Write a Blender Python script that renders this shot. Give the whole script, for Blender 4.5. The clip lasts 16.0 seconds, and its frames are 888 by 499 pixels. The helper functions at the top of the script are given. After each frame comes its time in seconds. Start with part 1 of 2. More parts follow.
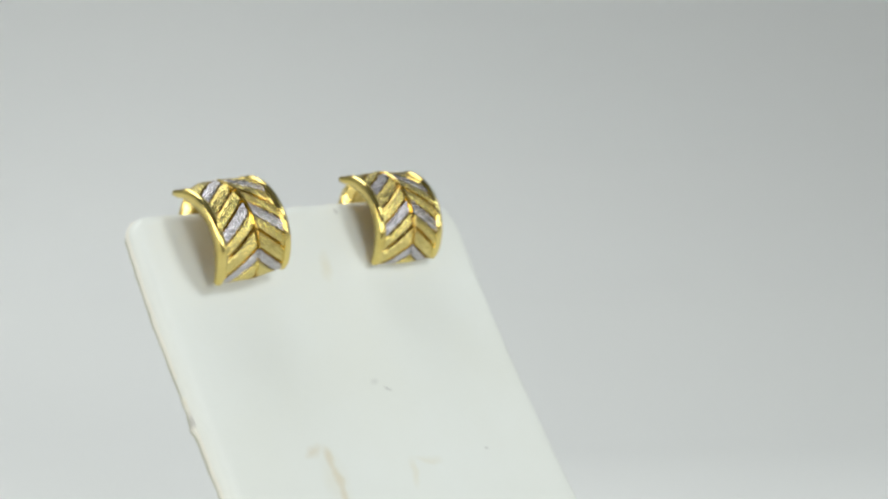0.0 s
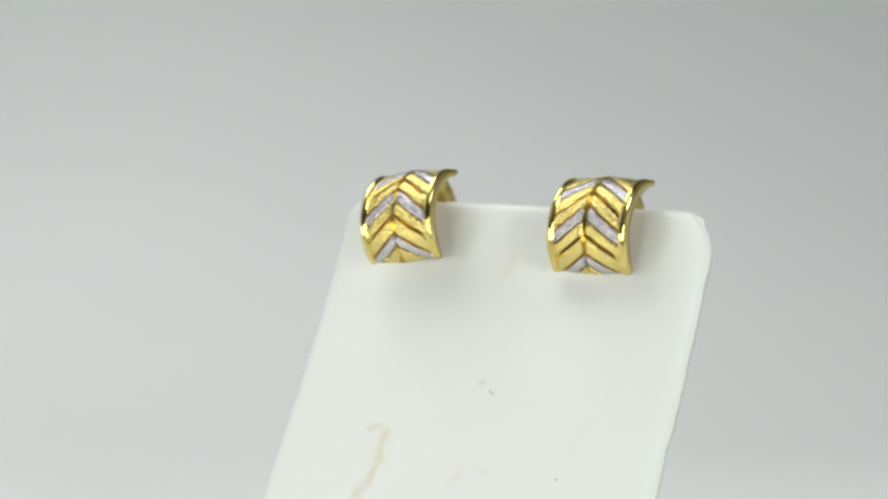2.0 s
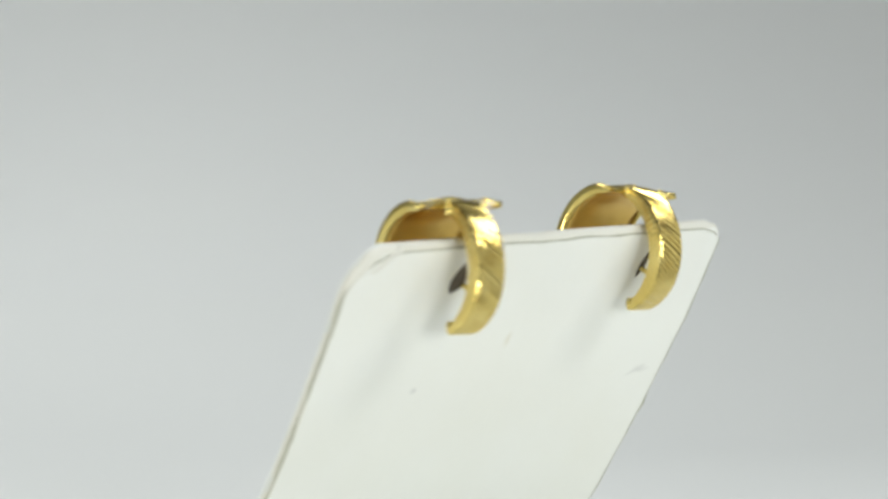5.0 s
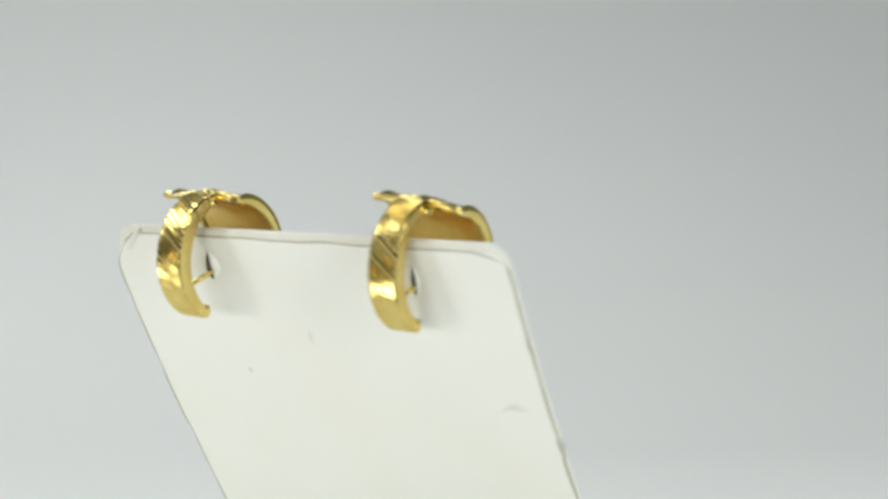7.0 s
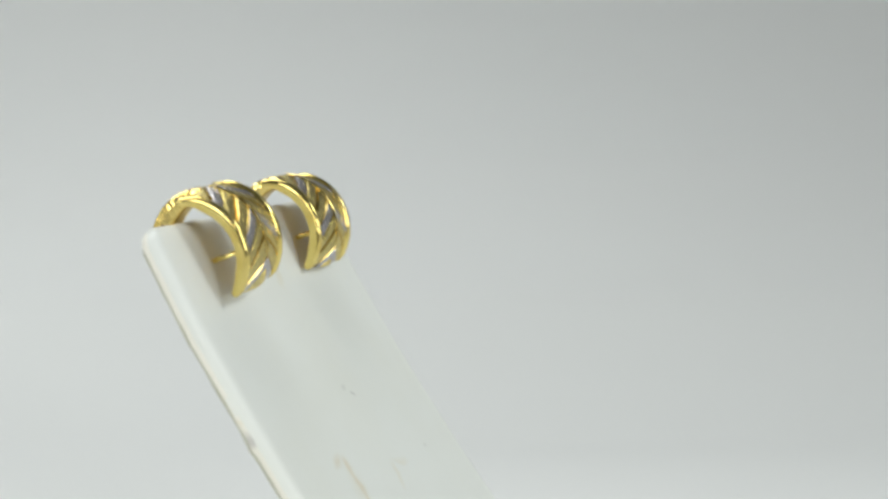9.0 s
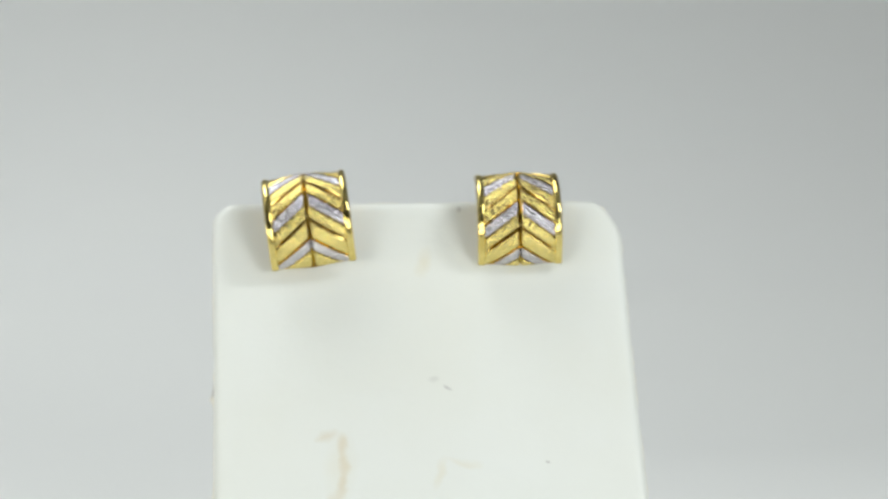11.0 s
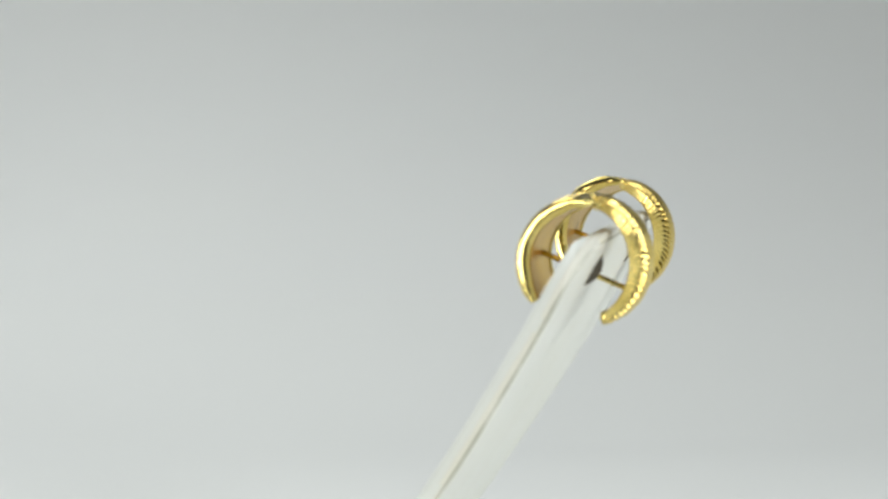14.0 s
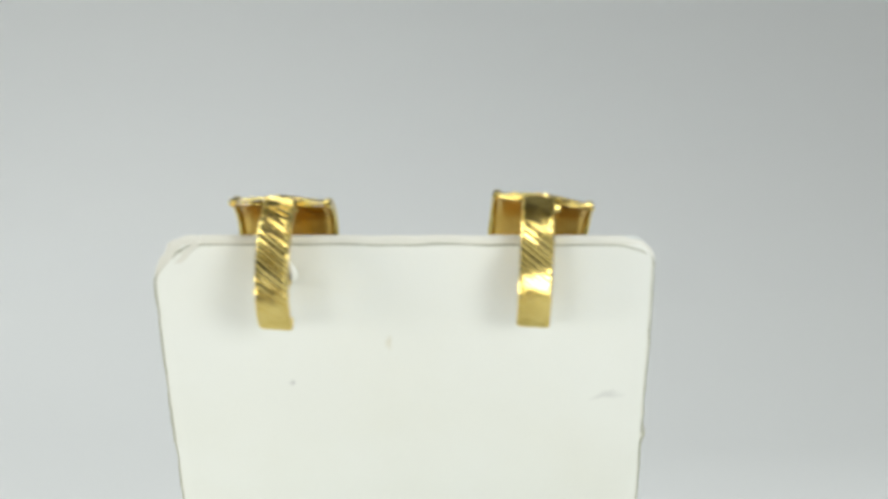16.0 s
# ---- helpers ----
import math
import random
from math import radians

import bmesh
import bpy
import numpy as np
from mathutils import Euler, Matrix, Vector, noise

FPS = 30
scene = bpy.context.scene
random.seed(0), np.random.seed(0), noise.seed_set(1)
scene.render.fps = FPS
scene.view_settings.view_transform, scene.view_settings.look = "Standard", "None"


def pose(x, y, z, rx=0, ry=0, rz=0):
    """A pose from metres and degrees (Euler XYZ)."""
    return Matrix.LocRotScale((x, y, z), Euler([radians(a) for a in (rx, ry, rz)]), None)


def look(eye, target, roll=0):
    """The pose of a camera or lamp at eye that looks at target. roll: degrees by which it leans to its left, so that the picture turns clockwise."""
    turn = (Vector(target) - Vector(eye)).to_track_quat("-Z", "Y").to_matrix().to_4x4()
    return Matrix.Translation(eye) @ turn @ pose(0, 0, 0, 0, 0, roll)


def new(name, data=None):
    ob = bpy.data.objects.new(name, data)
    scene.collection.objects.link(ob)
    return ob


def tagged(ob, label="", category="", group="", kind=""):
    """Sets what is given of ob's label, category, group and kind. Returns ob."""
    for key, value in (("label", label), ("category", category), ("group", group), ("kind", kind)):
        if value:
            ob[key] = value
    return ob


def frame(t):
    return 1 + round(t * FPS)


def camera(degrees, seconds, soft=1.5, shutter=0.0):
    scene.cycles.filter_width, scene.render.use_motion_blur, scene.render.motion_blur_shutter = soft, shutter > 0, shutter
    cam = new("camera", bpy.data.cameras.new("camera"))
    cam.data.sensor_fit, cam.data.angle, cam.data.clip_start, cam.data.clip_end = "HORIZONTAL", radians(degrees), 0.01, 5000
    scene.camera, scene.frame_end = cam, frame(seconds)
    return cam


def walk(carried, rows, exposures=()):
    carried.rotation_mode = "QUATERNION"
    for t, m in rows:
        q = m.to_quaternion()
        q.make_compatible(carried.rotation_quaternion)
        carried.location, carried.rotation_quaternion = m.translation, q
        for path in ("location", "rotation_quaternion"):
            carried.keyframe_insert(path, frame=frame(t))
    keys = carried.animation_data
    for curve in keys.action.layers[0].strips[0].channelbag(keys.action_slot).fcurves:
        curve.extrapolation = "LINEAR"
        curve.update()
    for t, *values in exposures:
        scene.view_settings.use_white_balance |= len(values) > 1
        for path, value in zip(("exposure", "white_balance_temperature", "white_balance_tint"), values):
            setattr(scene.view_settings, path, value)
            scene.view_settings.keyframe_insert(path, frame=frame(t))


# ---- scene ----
# Plan unit: the way from the eye to the turning axis is 1; the card is 46 mm wide.
U = 0.19
FLOOR = 0.235          # the plan's origin lies this many units above the floor


def P3(x, y, z):
    """Plan units to metres above the floor."""
    return (x * U, y * U, (z + FLOOR) * U)


# ---- camera: stands still on its tripod ----
cam = camera(27.23, 16.0, soft=2.7, shutter=0.6)
cam.data.dof.use_dof, cam.data.dof.focus_distance, cam.data.dof.aperture_fstop = True, 0.203, 44
PITCH, YAW = radians(5.474), radians(0.703)
EYE = Vector(P3(0, -1, 0.1057))
AIM = EYE + Vector((math.sin(YAW) * math.cos(PITCH), math.cos(YAW) * math.cos(PITCH), -math.sin(PITCH)))
STAND_STILL = look(EYE, AIM, -0.16)
walk(cam, [(0.0, STAND_STILL), (16.0, STAND_STILL)])

# ---- light: white light tent, open towards the camera ----
world = bpy.data.worlds.new("world")
world.use_nodes = True
world.node_tree.nodes["Background"].inputs["Color"].default_value = (0.80, 0.86, 0.9, 1)
world.node_tree.nodes["Background"].inputs["Strength"].default_value = 0.21
scene.world = world
scene.view_settings.exposure = -0.065


def area(name, eye, target, size, size_y, watts, colour):
    data = bpy.data.lights.new(name, "AREA")
    data.shape, data.size, data.size_y, data.energy, data.color = "RECTANGLE", size, size_y, watts, colour
    ob = new(name, data)
    ob.matrix_world = look(eye, target)
    return ob


# two unseen fill lamps, added to brighten the backdrop and its floor
area("backdrop_fill", (-0.42, 0.06, 0.34), (0.06, 0.62, 0.12), 0.20, 0.20, 0.12, (0.97, 1.0, 1.0))
area("top_fill", (-0.13, 0.11, 0.36), (-0.11, 0.12, 0.0), 0.24, 0.20, 0.92, (0.97, 1.0, 1.0))
area("front_lamp_left", (-0.29, -0.46, 0.03), (0.0, 0.05, 0.05), 0.18, 0.20, 0.92, (0.99, 1.0, 0.97))
area("front_lamp_right", (0.30, -0.46, 0.11), (0.0, 0.05, 0.05), 0.18, 0.20, 1.20, (0.97, 1.0, 0.99))
area("left_lamp", (-0.42, -0.20, 0.05), (0.0, 0.05, 0.05), 0.12, 0.12, 0.50, (1.0, 0.965, 0.88))
area("right_lamp", (0.36, -0.18, 0.34), (0.0, 0.05, 0.05), 0.13, 0.13, 0.88, (0.97, 1.0, 1.0))


# ---- materials ----
def material(name, colour, rough, metal=0.0):
    m = bpy.data.materials.new(name)
    m.use_nodes = True
    b = m.node_tree.nodes["Principled BSDF"]
    b.inputs["Base Color"].default_value = (*colour, 1)
    b.inputs["Roughness"].default_value = rough
    b.inputs["Metallic"].default_value = metal
    return m, m.node_tree.nodes, m.node_tree.links, b


def noise_node(nodes, links, scale, detail=3.0, coord="Object"):
    tc = nodes.new("ShaderNodeTexCoord")
    n = nodes.new("ShaderNodeTexNoise")
    n.inputs["Scale"].default_value, n.inputs["Detail"].default_value = scale, detail
    links.new(tc.outputs[coord], n.inputs["Vector"])
    return n


def ramp(nodes, links, source, a, b, ca, cb):
    r = nodes.new("ShaderNodeValToRGB")
    r.color_ramp.elements[0].position, r.color_ramp.elements[1].position = a, b
    r.color_ramp.elements[0].color, r.color_ramp.elements[1].color = (*ca, 1), (*cb, 1)
    links.new(source, r.inputs["Fac"])
    return r


def bump(nodes, links, bsdf, source, strength, distance, below=None):
    b = nodes.new("ShaderNodeBump")
    b.inputs["Strength"].default_value, b.inputs["Distance"].default_value = strength, distance
    links.new(source, b.inputs["Height"])
    if below is not None:
        links.new(below.outputs["Normal"], b.inputs["Normal"])
    links.new(b.outputs["Normal"], bsdf.inputs["Normal"])
    return b


def gold(name, dark, light, rough_a, rough_b, grain, depth, coarse):
    m, nodes, links, b = material(name, light, rough_a, 1.0)
    n = noise_node(nodes, links, coarse, 3)
    links.new(ramp(nodes, links, n.outputs["Fac"], 0.35, 0.65, dark, light).outputs["Color"], b.inputs["Base Color"])
    links.new(ramp(nodes, links, n.outputs["Fac"], 0.3, 0.7, (rough_a,) * 3, (rough_b,) * 3).outputs["Color"], b.inputs["Roughness"])
    if grain:
        g = noise_node(nodes, links, grain, 2)
        bump(nodes, links, b, g.outputs["Fac"], 1.0, depth)
    return m


POLISHED = gold("polished_gold", (0.72, 0.56, 0.17), (0.86, 0.71, 0.26), 0.09, 0.18, 700, 0.00005, 350)
# gold of the cuts, darkened in base colour to stand for groove shade
SHADED_CUT = gold("shaded_cut_gold", (0.58, 0.44, 0.14), (0.72, 0.56, 0.20), 0.14, 0.24, 0, 0, 350)
CUT_GOLD = gold("cut_gold", (0.74, 0.56, 0.17), (0.86, 0.69, 0.25), 0.17, 0.27, 900, 0.00002, 500)
DULL = gold("dull_gold", (0.55, 0.40, 0.11), (0.78, 0.60, 0.20), 0.30, 0.44, 2500, 0.00006, 500)
SATIN = gold("satin_gold", (0.80, 0.61, 0.18), (0.91, 0.74, 0.27), 0.22, 0.36, 1800, 0.0001, 500)
SANDED = gold("sanded_gold", (0.66, 0.53, 0.17), (0.86, 0.72, 0.28), 0.14, 0.26, 5000, 0.00014, 3000)
WHITE_GOLD = gold("rhodium_white", (0.42, 0.40, 0.41), (0.70, 0.67, 0.68), 0.14, 0.27, 5000, 0.00015, 3000)
INNER = gold("matt_inner_gold", (0.70, 0.45, 0.11), (0.82, 0.57, 0.17), 0.26, 0.36, 2500, 0.00004, 250)


def leatherette(name, colour, stains):
    """Smooth off-white leatherette: faint yellowing, pores, and stains of their own shape at given places."""
    m, nodes, links, b = material(name, colour, 0.42)
    b.inputs["Specular IOR Level"].default_value = 0.35
    broad = noise_node(nodes, links, 45, 4)
    colour_out = ramp(nodes, links, broad.outputs["Fac"], 0.30, 0.72,
                      (colour[0] * 0.965, colour[1] * 0.955, colour[2] * 0.92), colour).outputs["Color"]
    tc = nodes.new("ShaderNodeTexCoord")
    wob = noise_node(nodes, links, 420, 3)
    shift = nodes.new("ShaderNodeVectorMath")
    shift.operation = "MULTIPLY_ADD"
    shift.inputs[1].default_value = (0.0016, 0.0016, 0.0016)
    links.new(wob.outputs["Color"], shift.inputs[0])
    links.new(tc.outputs["Object"], shift.inputs[2])
    for (x, z, rx, rz, slant, amount, tint) in stains:
        sep = nodes.new("ShaderNodeMapping")
        sep.vector_type = "TEXTURE"
        c = P3(x, 0, z)
        sep.inputs["Location"].default_value = (c[0] + 0.0008, 0, c[2] + 0.0008)
        sep.inputs["Rotation"].default_value = (0, radians(slant), 0)
        sep.inputs["Scale"].default_value = (rx * U, 1000, rz * U)
        links.new(shift.outputs[0], sep.inputs["Vector"])
        ln = nodes.new("ShaderNodeVectorMath")
        ln.operation = "LENGTH"
        links.new(sep.outputs[0], ln.inputs[0])
        fade = ramp(nodes, links, ln.outputs["Value"], 0.25, 1.0, (amount,) * 3, (0, 0, 0))
        mix = nodes.new("ShaderNodeMix")
        mix.data_type = "RGBA"
        links.new(fade.outputs["Color"], mix.inputs["Factor"])
        links.new(colour_out, mix.inputs["A"])
        mix.inputs["B"].default_value = (*tint, 1)
        colour_out = mix.outputs["Result"]
    links.new(colour_out, b.inputs["Base Color"])
    dents = noise_node(nodes, links, 130, 3)
    first = bump(nodes, links, b, dents.outputs["Fac"], 0.25, 0.0006)
    pores = noise_node(nodes, links, 2600, 2)
    bump(nodes, links, b, pores.outputs["Fac"], 0.12, 0.00008, first)
    return m


BROWN, GREY, YELLOW = (0.60, 0.49, 0.29), (0.46, 0.46, 0.44), (0.70, 0.65, 0.48)
FRONT = leatherette("front_leatherette", (0.775, 0.805, 0.775), [
    (-0.0500, -0.0990, 0.0075, 0.0034, -15, 0.32, BROWN),
    (-0.0425, -0.1040, 0.0040, 0.0065, 10, 0.42, BROWN),
    (-0.0415, -0.1130, 0.0038, 0.0080, 0, 0.42, BROWN),
    (-0.0440, -0.1230, 0.0038, 0.0085, 14, 0.42, BROWN),
    (-0.0490, -0.1330, 0.0040, 0.0080, 22, 0.40, BROWN),
    (-0.0440, -0.1150, 0.0110, 0.0200, 8, 0.22, YELLOW),
    (0.0128, -0.0708, 0.0040, 0.0020, 0, 0.30, GREY),
    (0.0206, -0.0751, 0.0030, 0.0014, 20, 0.75, GREY),
    (0.0741, -0.1138, 0.0018, 0.0012, 0, 0.75, GREY),
    (0.0265, -0.1136, 0.0120, 0.0030, 10, 0.28, YELLOW),
    (0.0123, -0.1196, 0.0030, 0.0100, 20, 0.32, YELLOW),
    (0.0107, -0.0066, 0.0070, 0.0110, 15, 0.40, YELLOW),
    (0.0340, 0.0238, 0.0020, 0.0020, 0, 0.6, GREY),
    (-0.1174, -0.0767, 0.0050, 0.0060, 0, 0.35, YELLOW),
])
BACK = leatherette("back_leatherette", (0.885, 0.90, 0.855), [
    (0.0163, -0.0291, 0.0022, 0.0060, 0, 0.45, YELLOW),
    (0.0674, -0.0513, 0.0022, 0.0022, 0, 0.45, GREY),
    (-0.0940, -0.0583, 0.0100, 0.0024, 12, 0.30, GREY),
])
EDGE = leatherette("cream_edge", (0.81, 0.805, 0.735), [(-0.1145, -0.0767, 0.0060, 0.0044, 0, 0.72, GREY), (-0.1140, -0.0690, 0.0060, 0.0030, 0, 0.30, YELLOW)])
SEAM = leatherette("soiled_seam", (0.49, 0.50, 0.41), [])
# dark colour painted for the shade inside the slits, which are not cut open
HOLE_SHADE = material("torn_hole_shade", (0.10, 0.085, 0.065), 0.8)[0]


def cloth(name, colour):
    m, nodes, links, b = material(name, colour, 0.85)
    n = noise_node(nodes, links, 5, 3)
    links.new(ramp(nodes, links, n.outputs["Fac"], 0.3, 0.7, tuple(c * 0.97 for c in colour), colour).outputs["Color"], b.inputs["Base Color"])
    fine = noise_node(nodes, links, 900, 2)
    bump(nodes, links, b, fine.outputs["Fac"], 0.1, 0.0002)
    return m


SWEEP = cloth("backdrop_paper", (0.725, 0.742, 0.728))
TENT = cloth("tent_cloth", (0.62, 0.63, 0.62))
ROOM = cloth("dim_room_wall", (0.16, 0.15, 0.14))


# ---- mesh helpers ----
def mesh_object(name, verts, faces, mat, parent=None, label="", smooth=True):
    me = bpy.data.meshes.new(name)
    me.from_pydata([tuple(v) for v in verts], [], faces)
    me.update()
    bm = bmesh.new()
    bm.from_mesh(me)
    bmesh.ops.remove_doubles(bm, verts=bm.verts, dist=1e-7)
    bmesh.ops.dissolve_degenerate(bm, edges=bm.edges, dist=1e-7)
    bmesh.ops.recalc_face_normals(bm, faces=bm.faces)
    for f in bm.faces:
        f.smooth = smooth
    bm.to_mesh(me)
    bm.free()
    me.materials.append(mat)
    ob = new(name, me)
    ob.parent = parent
    if label:
        tagged(ob, label)
    return ob


def slab(rows_a, rows_b):
    """A closed shell between two grids of the same size."""
    n, k = len(rows_a), len(rows_a[0])
    verts = [v for r in rows_a for v in r] + [v for r in rows_b for v in r]
    a = lambda i, j: i * k + j
    b = lambda i, j: n * k + i * k + j
    faces = []
    for i in range(n - 1):
        for j in range(k - 1):
            faces.append((a(i, j), a(i, j + 1), a(i + 1, j + 1), a(i + 1, j)))
            faces.append((b(i, j), b(i + 1, j), b(i + 1, j + 1), b(i, j + 1)))
    for i in range(n - 1):
        for j in (0, k - 1):
            faces.append((a(i, j), a(i + 1, j), b(i + 1, j), b(i, j)))
    for j in range(k - 1):
        for i in (0, n - 1):
            faces.append((a(i, j), b(i, j), b(i, j + 1), a(i, j + 1)))
    return verts, faces


def tube(p, q, radius, sides=14):
    """Verts and faces of a rod from p to q with softened ends."""
    p, q = Vector(p), Vector(q)
    d = (q - p).normalized()
    s = d.orthogonal().normalized()
    w = d.cross(s)
    verts, faces = [], []
    for along, r in ((0, 0.7), (0.25, 1.0), (-0.25, 1.0), (0, 0.7)):
        end = p if len(verts) < 2 * sides else q
        for i in range(sides):
            a = 2 * math.pi * i / sides
            verts.append(end + d * along * radius + (s * math.cos(a) + w * math.sin(a)) * radius * r)
    for k in range(3):
        for i in range(sides):
            j = (i + 1) % sides
            faces.append((k * sides + i, k * sides + j, (k + 1) * sides + j, (k + 1) * sides + i))
    faces.append(tuple(range(sides - 1, -1, -1)))
    faces.append(tuple(range(3 * sides, 4 * sides)))
    return verts, faces


# ---- the place: paper sweep, tent, dim room ----
def build_backdrop():
    half, back, radius, high = 0.62, 0.68, 0.56, 0.95
    line = [(-0.16, 0.0), (back - radius, 0.0)]
    line += [(back - radius + radius * math.sin(a), radius - radius * math.cos(a)) for a in np.linspace(0.03, math.pi / 2, 40)]
    line += [(back, high)]
    up = [[(x, y, z) for x in np.linspace(-half, half, 9)] for y, z in line]
    down = [[(x, y + 0.004, z - 0.004) for x in np.linspace(-half, half, 9)] for y, z in line]
    tagged(mesh_object("backdrop", *slab(up, down), SWEEP), "pale grey seamless paper sweep under and behind the stand", "backdrop", kind="structure")


def box(name, x0, x1, y0, y1, z0, z1, mat, label, category):
    verts = [(x, y, z) for x in (x0, x1) for y in (y0, y1) for z in (z0, z1)]
    faces = [(0, 1, 3, 2), (4, 6, 7, 5), (0, 4, 5, 1), (2, 3, 7, 6), (0, 2, 6, 4), (1, 5, 7, 3)]
    return tagged(mesh_object(name, verts, faces, mat, smooth=False), label, category, kind="structure")


def build_tent():
    box("wall_left", -0.64, -0.63, -0.15, 0.67, -0.01, 0.96, TENT, "white cloth side of the light tent", "wall")
    box("wall_right", 0.63, 0.64, -0.15, 0.67, -0.01, 0.96, TENT, "white cloth side of the light tent", "wall")
    # dim panel added out of view, keeps reflections from above dark
    box("ceiling", -0.64, 0.64, -0.15, 0.67, 0.965, 0.975, ROOM, "unseen dim panel added over the light tent", "ceiling")
    box("floor", -2.0, 2.0, -2.5, 1.2, -0.03, -0.012, ROOM, "dim floor round the light tent", "floor")
    box("wall_behind", -2.0, 2.0, -2.55, -2.5, -0.03, 2.2, ROOM, "dim wall of the room", "wall")
    box("wall_west", -2.05, -2.0, -2.5, 1.2, -0.03, 2.2, ROOM, "dim wall of the room", "wall")
    box("wall_east", 2.0, 2.05, -2.5, 1.2, -0.03, 2.2, ROOM, "dim wall of the room", "wall")


build_backdrop()
build_tent()

# ---- the stand: a leaning card, sheathed in leatherette ----
A0, K1, Q2, CX = 0.0911, 0.5457, -0.5769, -0.0591
TOP, LOW = 0.0300, -0.228
THICK = 0.0092


def card_edges(z):
    left, right = -0.1134 + 0.0147 * z, 0.1322 + 0.021 * z
    t = (z - (TOP - 0.011)) / 0.011
    if t > 0:
        t = min(t, 1.0)
        left += 0.016 * (0.75 * (1 - math.sqrt(1 - t * t)) + 0.25 * t * t)
    drop = TOP - z
    if drop < 0.022:
        q = 1 - drop / 0.022
        right -= 0.0205 * (0.72 * (1 - math.sqrt(max(1 - q * q, 0))) + 0.28 * q ** 1.3)
    return left, right


def corner_cut(x, z):
    """How far the wrap is drawn in behind the folded upper corner."""
    return 0.0034 * math.exp(-((x - 0.1245) / 0.013) ** 2 - ((z - 0.0215) / 0.009) ** 2)


def card_point(x, z, off):
    slope = K1 + 2 * Q2 * z
    n = Vector((-CX, 1, -slope)).normalized()
    p = Vector((x, A0 + K1 * z + Q2 * z * z + CX * x, z)) + n * off
    # slight waviness of the sheathing
    p.y += 0.0006 * noise.noise(Vector((x * 25, 3.1, z * 25)))
    return P3(*p)


NEAR = [0.0, 0.0003, 0.0007, 0.0012, 0.0014, 0.0021, 0.0023, 0.0029, 0.0042, 0.0065, 0.010]


def card_grid(inset, offset, behind=False):
    """Grid over the card's outline, moved in by inset; offset(d) gives the depth at distance d from the outline."""
    near = [d for d in NEAR if d >= (0.0012 if behind else 0)]
    zs = [TOP - d for d in NEAR if d >= inset] + list(np.linspace(TOP - 0.013, TOP - 0.021, 6)) + list(np.linspace(TOP - 0.025, LOW, 44))
    grid = []
    for z in zs:
        l, r = card_edges(z)
        if behind:
            r -= 1.3 * corner_cut(r, z)
        xs = [l + d for d in near] + list(np.linspace(l + 0.014, r - 0.014, 40)) + [r - d for d in reversed(near)]
        grid.append([card_point(x, z, offset(max(min(x - l, r - x, TOP - z), 0.0))) for x in xs])
    return grid


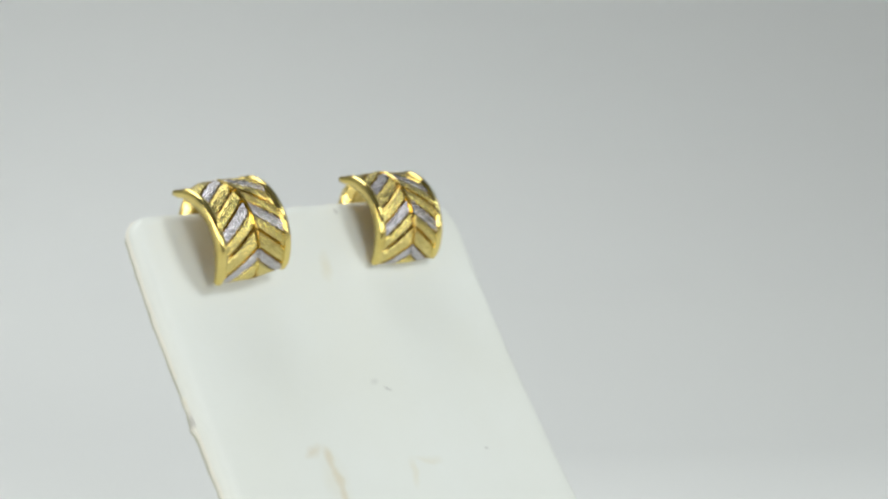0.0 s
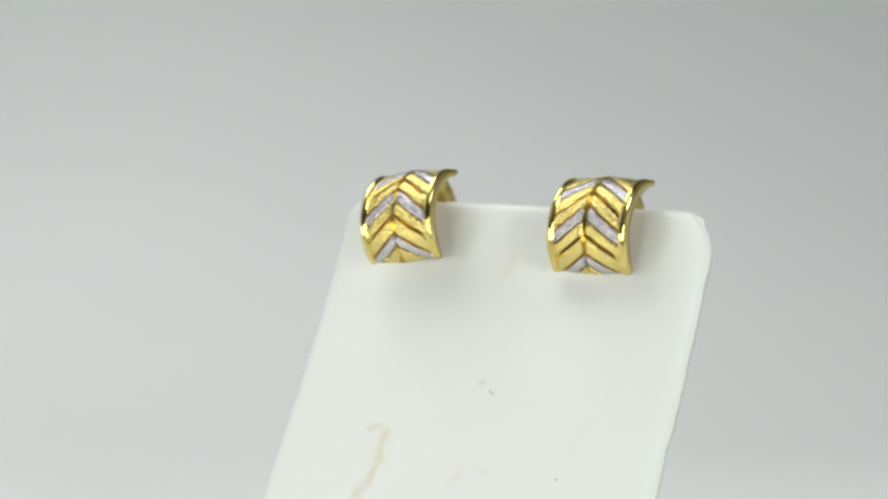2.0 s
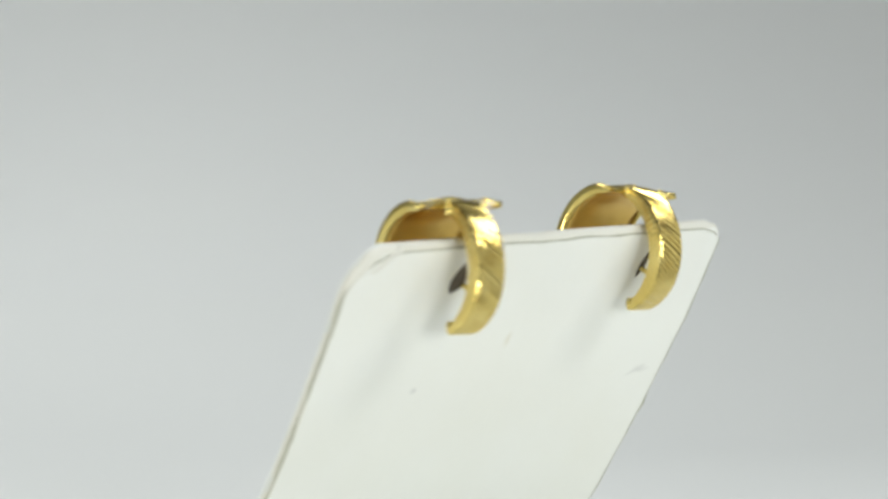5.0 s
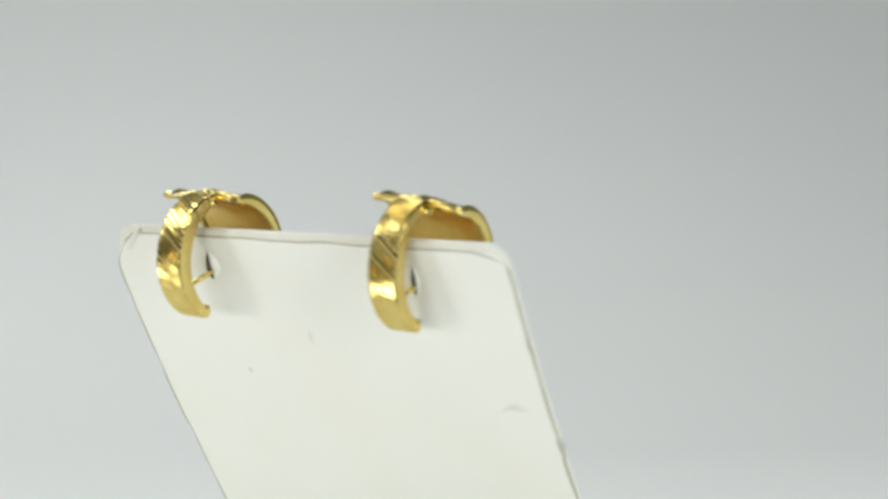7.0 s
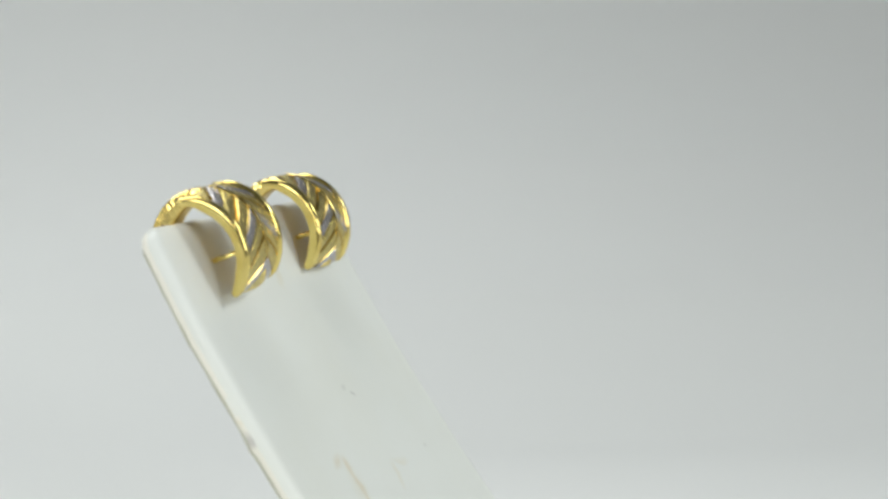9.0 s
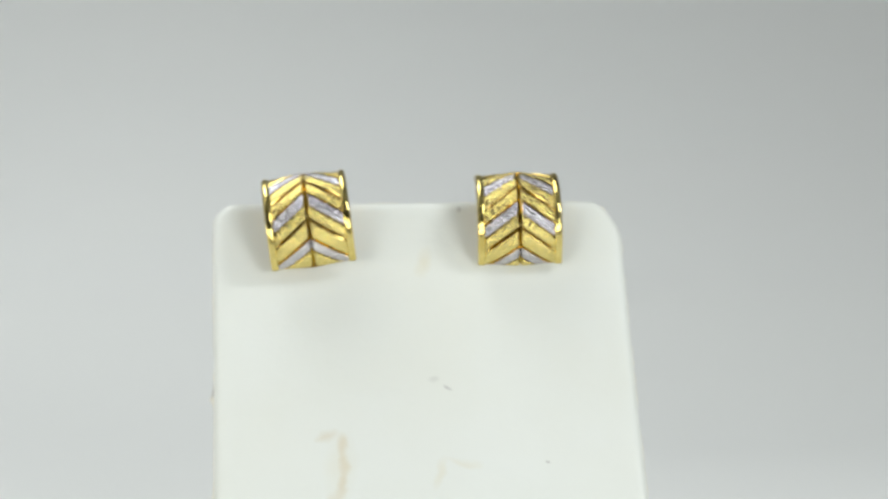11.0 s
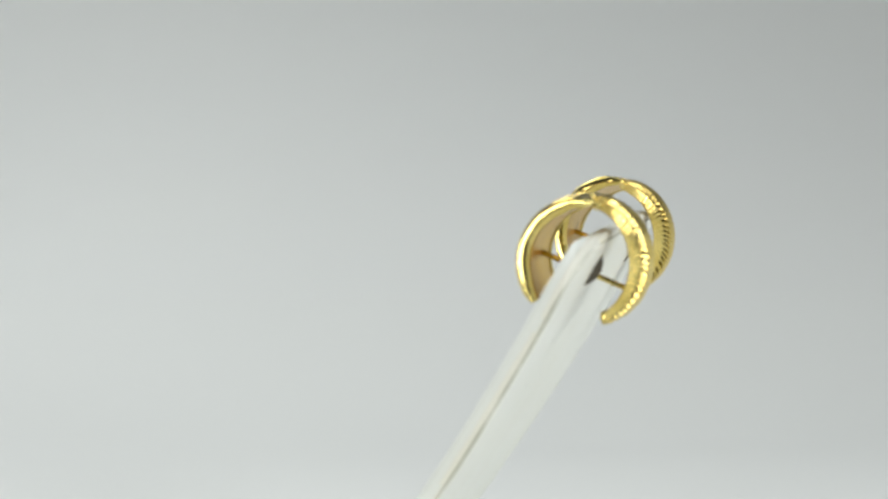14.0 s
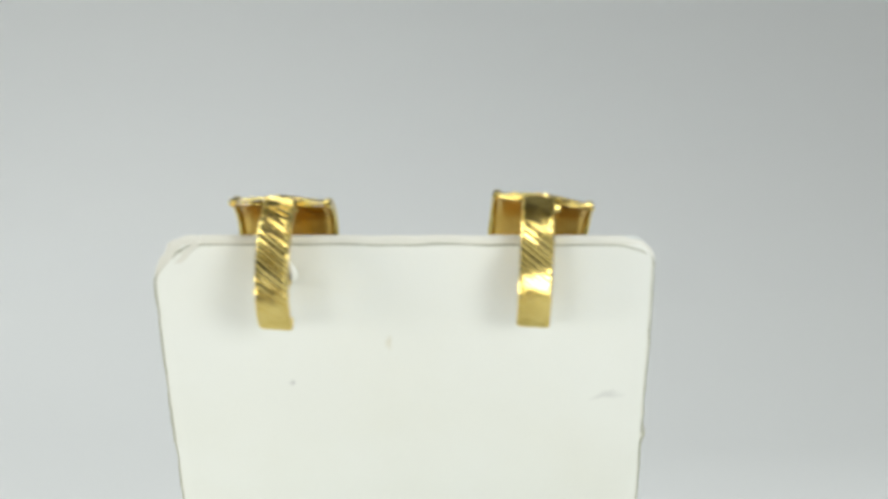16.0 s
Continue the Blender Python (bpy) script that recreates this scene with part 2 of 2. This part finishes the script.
def build_stand():
    stand = tagged(new("earring_stand"), "upright white leatherette earring display card, faintly stained", "earring stand")
    round_deep, round_wide = 0.0068, 0.0058

    def front_off(d):
        q = 1 - d / round_wide
        return round_deep * (1 - math.sqrt(max(1 - q * q, 0))) if q > 0 else -0.0002

    mesh_object("padded_front", *slab(card_grid(0, front_off), card_grid(0, lambda d: THICK - 0.0022)), FRONT, stand)
    flat = card_grid(0.0029, lambda d: THICK + (0.0004 if d > 0.0042 else 0.0001), True)
    flat_in = card_grid(0.0029, lambda d: THICK - 0.0038, True)
    mesh_object("back_panel", *slab(flat, flat_in), BACK, stand, "flat off-white back panel")
    # cream edge strip along both sides and the top, with a nick in one side
    path = [(card_edges(z)[0], z) for z in np.linspace(LOW, TOP, 90)]
    path += [(x, TOP) for x in np.linspace(*card_edges(TOP), 24)[1:-1]]
    path += [(card_edges(z)[1], z) for z in [TOP - 0.004 * k / 12 for k in range(12)] + [TOP - 0.004 - 0.018 * k / 14 for k in range(14)] + list(np.linspace(TOP - 0.0225, LOW, 80))]
    outer, inner, lifts = [], [], []
    for i, (x, z) in enumerate(path):
        a, b = path[max(i - 1, 0)], path[min(i + 1, len(path) - 1)]
        t = Vector((b[0] - a[0], b[1] - a[1])).normalized()
        out = Vector((-t.y, t.x))
        nick = math.exp(-((x + 0.1145) ** 2 + (z + 0.0767) ** 2) / 0.0022 ** 2)
        fold = math.exp(-((x - 0.1230) ** 2 + (z - 0.0258) ** 2) / 0.0026 ** 2)
        lift = 0.0003 + 0.0007 * noise.noise(Vector((x * 60, 7.0, z * 60))) + 0.0006 * noise.noise(Vector((x * 240, 2.0, z * 240))) + 0.0012 * nick + 0.0012 * fold
        lifts.append(lift)
        deep = 0.0004 * noise.noise(Vector((x * 90, 1.0, z * 90)))
        ring_row, in_row = [], []
        share = 0.35 + 0.65 * max(0.0, out.y)
        # the wrap rolls over from the edge on to the back
        for k, (off, roll) in enumerate(((0.0052, -0.0004), (0.0060, 0.0), (0.0069, 0.0003), (0.0078, 0.0), (0.0085, -0.0009), (0.0090, -0.0020), (THICK + 0.0001, -0.0031))):
            bulge = (lift if k < 5 else lift * 0.6) + roll * share - corner_cut(x, z) * (0, 0, 0.1, 0.3, 0.6, 0.85, 1)[k] + 0.0007 * nick * (1 if k % 2 else -1)
            ring_row.append(card_point(x + out.x * bulge, z + out.y * bulge, off + deep))
            in_row.append(card_point(x - out.x * (0.0042 + corner_cut(x, z)), z - out.y * (0.0042 + corner_cut(x, z)), min(off, THICK - 0.0010) + deep))
        outer.append(ring_row)
        inner.append(in_row)
    mesh_object("edge_strip", *slab(outer, inner), EDGE, stand, "cream wrapped edge with a small nick")
    # glued grey-green seam where the wrapped edge meets the back panel
    up, down = [], []
    for i, (x, z) in enumerate(path):
        a, b = path[max(i - 1, 0)], path[min(i + 1, len(path) - 1)]
        t = Vector((b[0] - a[0], b[1] - a[1])).normalized()
        out = Vector((-t.y, t.x))
        wide = max(0.0003, 0.0006 + 0.0007 * noise.noise(Vector((x * 70, 5.0, z * 70))))
        k = min(1.0, max(0.0, out.y * 1.4 - 0.2))      # 0 on the sides, where the seam lies in the edge; 1 on top, where it lies behind
        h = 0.6 * lifts[i] - 0.0027 - corner_cut(x, z) + 0.0005 * noise.noise(Vector((x * 45, 9.0, z * 45)))
        side = 0.8 * lifts[i] + 0.0002 - 0.6 * corner_cut(x, z)
        r1, r2 = [], []
        for w in (-wide, 0.0, wide):
            bulge = side * (1 - k) + (h + 0.6 * w) * k
            off = (THICK - 0.0008 + w) * (1 - k) + (THICK + (0.0001 if w > 0 else 0.0004)) * k
            r1.append(card_point(x + out.x * bulge, z + out.y * bulge, off))
            bulge -= 0.0014 * (1 - k)
            r2.append(card_point(x + out.x * bulge, z + out.y * bulge, off - 0.0024 * k))
        up.append(r1)
        down.append(r2)
    mesh_object("seam", *slab(up, down), SEAM, stand, "grey-green soiled seam line")
    # wrinkled fold of the wrap at one upper corner
    fold_a, fold_b = [], []
    for i in range(15):
        t = i / 14
        x, z = 0.1070 + 0.0130 * t, TOP - 0.0006 - 0.0130 * t ** 1.2
        puff = 0.0022 * math.exp(-((t - 0.12) / 0.14) ** 2) + 0.0008 * math.sin(math.pi * t) * (1.0 + 0.5 * noise.noise(Vector((t * 9, 4.0, 1.0))))
        fold_a.append([card_point(x + 0.8 * w, z + 0.7 * w, THICK + 0.0002 + puff * c) for w, c in ((-0.0012, 0.0), (-0.0005, 0.75), (0.0003, 1.0), (0.0011, 0.6), (0.0018, 0.0))])
        fold_b.append([card_point(x + 0.8 * w, z + 0.7 * w, THICK - 0.0016) for w in (-0.0012, -0.0005, 0.0003, 0.0011, 0.0018)])
    mesh_object("corner_fold", *slab(fold_a, fold_b), EDGE, stand, "puckered fold of the wrap at a corner")
    # foot that carries the card
    y0, y1 = -0.125, 0.13
    low = [[P3(x, y, -FLOOR) for x in np.linspace(-0.118, 0.126, 5)] for y in np.linspace(y0, y1, 5)]
    high = [[P3(x * 0.985, y * 0.985, -FLOOR + 0.010) for x in np.linspace(-0.118, 0.126, 5)] for y in np.linspace(y0, y1, 5)]
    mesh_object("base", *slab(low, high), FRONT, stand, smooth=False)
    # torn slits where the posts come through, dark patches for their inner shade, each with a curled flap of sheathing
    # beside it
    for x, z, torn in ((-0.0590, 0.0090, -0.5), (0.0668, 0.0100, -1.0)):
        outer, inner, flap, under = [], [], [], []
        for i in range(13):
            t = -1 + i / 6
            w = 0.0026 * abs(torn) * (1 - t * t) * (1.15 - 0.4 * t) + 0.0001
            lean = -0.0014 * t
            heave = 0.0036 * torn * torn * (1 - t * t)
            outer.append([card_point(x + w * u + lean, z + 0.0076 * t + 0.002, THICK + 0.0006 + h * heave) for u, h in ((-1, 0.7), (-0.3, 1.0), (0.4, 0.6), (1, 0.0))])
            inner.append([card_point(x + w * u + lean, z + 0.0076 * t + 0.002, THICK - 0.001) for u in (-1, -0.3, 0.4, 1)])
            curl = 0.0030 * torn * torn * (1 - t * t) * (1 + 0.4 * noise.noise(Vector((t * 3, x * 40, 2.0))))
            edge = x + (w if torn > 0 else -w) + lean
            flap.append([card_point(edge + 0.0030 * torn * (1 - t * t), z + 0.0076 * t + 0.002, THICK + 0.0005),
                         card_point(edge + 0.0012 * torn * (1 - t * t), z + 0.0076 * t + 0.002, THICK + 0.0007 + 0.5 * curl),
                         card_point(edge - 0.0002, z + 0.0076 * t + 0.002, THICK + 0.0008 + curl)])
            under.append([card_point(edge + 0.0030 * torn * (1 - t * t), z + 0.0076 * t + 0.002, THICK - 0.0006),
                          card_point(edge + 0.0014 * torn * (1 - t * t), z + 0.0076 * t + 0.002, THICK - 0.0006),
                          card_point(edge + 0.0003, z + 0.0076 * t + 0.002, THICK + 0.0002 + 0.8 * curl)])
        mesh_object("slit", *slab(outer, inner), HOLE_SHADE, stand, "dark torn slit round an earring post")
        mesh_object("torn_flap", *slab(flap, under), BACK, stand)
    return stand


# ---- the earrings: broad chevron front, narrow cut clip behind ----
R = 0.0322
TIP, CREST, FLAT = radians(-39), radians(80), 0.0065
ARC = R * (CREST - TIP)
LONG = ARC + FLAT
HALF = 0.0250
RIM = 0.0043


def hoop(x, s, h):
    """Point of the front plate: x across, s along from its lower tip, h outward. Its rear corners reach further back than its middle."""
    a = TIP + min(s, ARC) / R
    base = Vector((x, -(R + h) * math.cos(a), (R + h) * math.sin(a)))
    if s <= ARC:
        return base
    d = (s - ARC) * (0.90 + 0.95 * (x / HALF) ** 2)
    return base + Vector((0, math.sin(a), math.cos(a))) * d - Vector((0, 0, 26.0 * min(d, 0.0065) ** 2))


def build_earring(centre_x, centre_y, centre_z, plate_roll, clip_roll, yaw, shift, label):
    ring = tagged(new("earring"), label, "earring", "pair of earrings on the card")

    def setting(roll):
        return Matrix.Translation((centre_x, centre_y, centre_z)) @ pose(0, 0, 0, 0, roll, yaw)

    mp, mc = setting(plate_roll), setting(clip_roll)

    def put(m, p):
        return P3(*(m @ Vector(p)))

    inner_half = HALF - RIM
    slope = radians(27) * R / inner_half
    roof = 0.0022

    def field(u):
        return roof * (1 - abs(u) / inner_half) - 0.0006

    def along(c, u):
        return min(max(c - slope * abs(u), 0.0), LONG)

    def end_drop(s):
        return -0.0010 * max(0.0, 1 - min(s, LONG - s) / 0.0014)

    ridge = 0.0013
    half_us = [0.0, ridge * 0.5, ridge] + list(np.linspace(0.0020, inner_half, 17))
    us = [-u for u in half_us[:0:-1]] + half_us
    swells = [(0.0, -0.0007), (0.04, -0.0001), (0.1, 0.0002), (0.25, 0.0004), (0.4, 0.0004), (0.6, 0.0004), (0.75, 0.0004), (0.9, 0.0002), (0.96, -0.0001), (1.0, -0.0007)]
    # chevron bands, apex up; a steep cut runs between two yellow bands and above each white one
    bounds = [-84, -46, -27, -14, 5.5, 20, 35, 51, 67, 82, 98, 114, 130]
    kinds = ["g", "g", "w", "g", "g", "w", "g", "g", "w", "g", "g", "w"]
    for (c0, c1, before, kind, after) in zip(bounds, bounds[1:], ["w"] + kinds, kinds, kinds[1:] + ["g"]):
        lo = (radians(c0 + shift) - TIP) * R
        hi = (radians(c1 + shift) - TIP) * R
        gap_lo = 0.0008 if before + kind == "gg" else 0.0003
        gap_hi = 0.0008 if kind + after == "gg" else 0.0003
        deep = {"gg": 0.0022, "wg": 0.0009, "gw": 0.0}[kind + after]
        vee_half = {"gg": 0.00135, "wg": 0.0007, "gw": 0.0004}[kind + after]
        top, under = [], []
        for f, swell in swells:
            r1, r2 = [], []
            for u in us:
                s = along(lo + gap_lo + (hi - lo - gap_lo - gap_hi) * f, u)
                dip = -0.0022 * max(0.0, 1 - abs(u) / ridge)
                r1.append(put(mp, hoop(u, s, field(u) + swell + dip + end_drop(s))))
                r2.append(put(mp, hoop(u, s, -0.0032)))
            top.append(r1)
            under.append(r2)
        if max((Vector(top[-1][k]) - Vector(top[0][k])).length for k in (0, 10, 19)) < 1e-5:
            continue
        mesh_object("chevron_band", *slab(top, under), WHITE_GOLD if kind == "w" else SANDED, ring,
                    "frosted white-gold chevron band" if kind == "w" else "frosted yellow-gold chevron band", smooth=False)
        # polished V cut with painted-in shade above the band, running out before the rims
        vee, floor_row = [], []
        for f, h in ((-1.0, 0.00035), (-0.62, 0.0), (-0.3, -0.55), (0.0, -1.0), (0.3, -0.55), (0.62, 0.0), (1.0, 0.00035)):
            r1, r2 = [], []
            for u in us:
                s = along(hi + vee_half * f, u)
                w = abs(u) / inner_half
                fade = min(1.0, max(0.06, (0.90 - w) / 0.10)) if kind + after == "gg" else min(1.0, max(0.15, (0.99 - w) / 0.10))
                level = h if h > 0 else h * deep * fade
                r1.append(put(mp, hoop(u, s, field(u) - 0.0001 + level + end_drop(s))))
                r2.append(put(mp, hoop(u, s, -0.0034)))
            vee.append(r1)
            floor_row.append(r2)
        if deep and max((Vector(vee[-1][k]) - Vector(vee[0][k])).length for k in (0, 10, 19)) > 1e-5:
            mesh_object("bright_cut", *slab(vee, floor_row), SHADED_CUT, ring, "polished V-shaped cut between bands", smooth=False)
    # polished upright groove along the ridge, from the lower white band to the rear, shade painted in
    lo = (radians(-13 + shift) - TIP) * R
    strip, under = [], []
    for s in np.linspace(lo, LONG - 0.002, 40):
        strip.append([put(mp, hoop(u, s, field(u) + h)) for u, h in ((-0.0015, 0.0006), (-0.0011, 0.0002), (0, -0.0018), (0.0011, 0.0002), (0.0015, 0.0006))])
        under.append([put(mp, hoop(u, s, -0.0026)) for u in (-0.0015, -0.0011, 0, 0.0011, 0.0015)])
    mesh_object("ridge_cut", *slab(strip, under), SHADED_CUT, ring, "polished groove along the ridge", smooth=False)
    # rounded rims along both sides
    for side in (-1, 1):
        outer, inner = [], []
        for i in range(61):
            s = (LONG - 0.0006) * i / 60
            end = min(s, LONG - s)
            taper = 0.45 + 0.55 * min(1.0, end / 0.005)
            sink = -0.0006 * max(0.0, 1 - (LONG - s) / 0.008)
            depth = 0.0034 + 0.0024 * min(1.0, end / 0.012)
            ro, ri = [], []
            for j in range(9):
                a = math.pi * j / 8
                u = side * (inner_half - 0.0003 + (RIM + 0.0003) * (0.5 - 0.5 * math.cos(a)))
                ro.append(put(mp, hoop(u, s, -0.0010 + sink + 0.0022 * math.sin(a) * taper)))
                ri.append(put(mp, hoop(side * (HALF - 0.0022 * (1 - j / 8)), s, -depth - 0.0003 * math.sin(a))))
            outer.append(ro)
            inner.append(ri)
        mesh_object("rim", *slab(outer, inner), POLISHED, ring, "polished yellow-gold rim")
    # gold lips closing the plate above and below
    for s0, name in ((LONG - 0.0006, "rear_lip"), (0.0006, "lower_lip")):
        us = np.linspace(-HALF + 0.0012, HALF - 0.0012, 25)
        grid = []
        for k in range(9):
            a = 2 * math.pi * k / 8
            grid.append([put(mp, hoop(u, s0 + 0.0008 * math.cos(a), -0.0019 + 0.0011 * math.sin(a) * (1 - 0.6 * (u / HALF) ** 4)
                                      + (max(field(u), -0.0006) * 0.55 if abs(u) < inner_half else 0))) for u in us])
        mesh_object(name, *slab(grid[:5], grid[8:3:-1]), POLISHED, ring, "polished yellow-gold lip")
    # matt lining inside the plate
    a_grid, b_grid = [], []
    for i in range(41):
        s = 0.0005 + (LONG - 0.001) * i / 40
        a_grid.append([put(mp, hoop(u, s, -0.0034)) for u in np.linspace(-HALF + 0.0014, HALF - 0.0014, 9)])
        b_grid.append([put(mp, hoop(u, s, -0.0034 - 0.0018 * min(1.0, min(s, LONG - s) / 0.012))) for u in np.linspace(-HALF + 0.0012, HALF - 0.0012, 9)])
    mesh_object("lining", *slab(a_grid, b_grid), INNER, ring, "matt gold inner face")

    # narrow clip behind, with slanting facets
    def clip_point(u, a, h):
        return put(mc, (u, -0.95 * h * math.cos(a), 1.03 * h * math.sin(a)))

    start, stop, wide = radians(91), radians(256), 0.0080

    def clip_depth(t):
        return 0.0050 + 0.0056 * math.sin(math.pi * min(1.0, t * 1.02)) ** 0.8

    # fluted outer face: fine slanting flutes of uneven width
    dice = random.Random(int(shift) + 5)
    cuts = [(0.0, 0.0), (0.04, 0.0002)]
    at = 0.06
    while at < 0.95:
        step = dice.choice((0.024, 0.028, 0.032, 0.042))
        cuts += [(at, -0.00030), (at + 0.6 * step, 0.00036)]
        at += step
    cuts = [c for c in cuts if c[0] < 0.965] + [(0.985, 0.0002), (1.0, -0.0003)]
    outer, inner = [], []
    for t0, height in cuts:
        ro, ri = [], []
        flare = 1.02 if height > 0 else 0.975
        for u in [-1.35] + list(np.linspace(-1, 1, 15)) + [1.35]:
            t = min(max(t0 - 0.064 * u * min(1.0, 5 * t0, 5 * (1 - t0)), 0.0), 1.0)
            a = start + (stop - start) * t
            if abs(u) > 1:
                # the cuts run on over the shoulders of the clip
                ro.append(clip_point(math.copysign(wide * flare, u), a, R - 0.0004 - 0.42 * clip_depth(t)))
                ri.append(clip_point(math.copysign(wide * 0.88, u), a, R - clip_depth(t)))
                continue
            edge = -0.0008 * max(0.0, (abs(u) - 0.84) / 0.16)
            ro.append(clip_point(u * wide, a, R - 0.0004 + height + edge))
            ri.append(clip_point(u * wide * 0.86, a, R - clip_depth(t)))
        outer.append(ro)
        inner.append(ri)
    clip = mesh_object("clip", *slab(outer, inner), CUT_GOLD, ring, "narrow gold clip with slanting bright cuts", smooth=False)
    lin_a, lin_b = [], []
    for k in range(40):
        t = 0.01 + 0.97 * k / 39
        a = start + (stop - start) * t
        thick = clip_depth(t) + 0.0001
        lin_a.append([clip_point(u * wide * 0.80, a, R - thick + 0.0004) for u in (-1, -0.5, 0, 0.5, 1)])
        lin_b.append([clip_point(u * wide * 0.72, a, R - thick - 0.0006) for u in (-1, -0.5, 0, 0.5, 1)])
    mesh_object("inner_face", *slab(lin_a, lin_b), DULL, clip, "dull gold inside of the clip")
    # inturned tip of the clip
    tip = [[clip_point(u * wide, stop - 0.10 + 0.10 * k, R - 0.002 - q) for u in (-1, 0, 1)] for k, q in ((0, 0), (1, 0), (1.15, 0.0030))]
    tip_in = [[clip_point(u * wide * 0.95, stop - 0.10 + 0.06 * k, R - 0.005 - q) for u in (-1, 0, 1)] for k, q in ((0, 0), (1, 0), (1.0, 0.0020))]
    mesh_object("tip", *slab(tip, tip_in), SATIN, clip)
    # hinge under the crest
    v, f = tube(put(mp, (-0.0088, 0.004, 0.0275)), put(mp, (0.0088, 0.004, 0.0275)), 0.0021 * U)
    mesh_object("hinge", v, f, POLISHED, ring)
    # post through the card
    v, f = tube(put(mp, (-0.006, -0.0285, 0.0035)), put(mp, (-0.003, 0.0245, -0.0170)), 0.0014 * U)
    mesh_object("post", v, f, POLISHED, ring, "thin gold post")
    return ring


stand = build_stand()
ring_a = build_earring(-0.0557, 0.1030, 0.0136, -7.0, -2.5, -3.0, 10.0, "gold huggie earring with white chevrons, hanging slightly askew")
ring_b = build_earring(0.0695, 0.1018, 0.0128, -1.0, -2.5, -5.0, 0.0, "gold huggie earring with white chevrons, hanging straight")

# ---- the slow turn about the upright axis, clockwise from above ----
TURN = [(0.0, 47.1), (0.5, 28.7), (1.0, 11.3), (1.5, -6.8), (2.0, -29.0), (2.5, -43.5), (3.0, -59.8), (3.2, -67.0),
        (3.75, -87.8), (4.25, -107.5), (4.75, -127.5), (5.3, -150.0), (5.5, -157.1), (6.0, -173.8), (6.5, -192.0), (7.0, -209.8),
        (7.5, -228.2), (8.0, -248.2), (8.2, -253.8), (8.5, -265.0), (9.0, -284.0), (9.5, -301.5), (10.0, -319.0), (10.5, -336.6), (11.0, -353.5), (11.5, -373.2),
        (12.0, -388.5), (12.5, -407.3), (13.0, -426.0), (13.5, -445.2), (14.0, -462.0), (14.5, -480.8), (15.0, -500.0), (15.5, -521.0), (16.0, -539.8)]


def motions():
    rows = [(t, pose(0, 0, 0, 0, 0, a)) for t, a in TURN]
    for thing in (stand, ring_a, ring_b):
        walk(thing, rows)


motions()
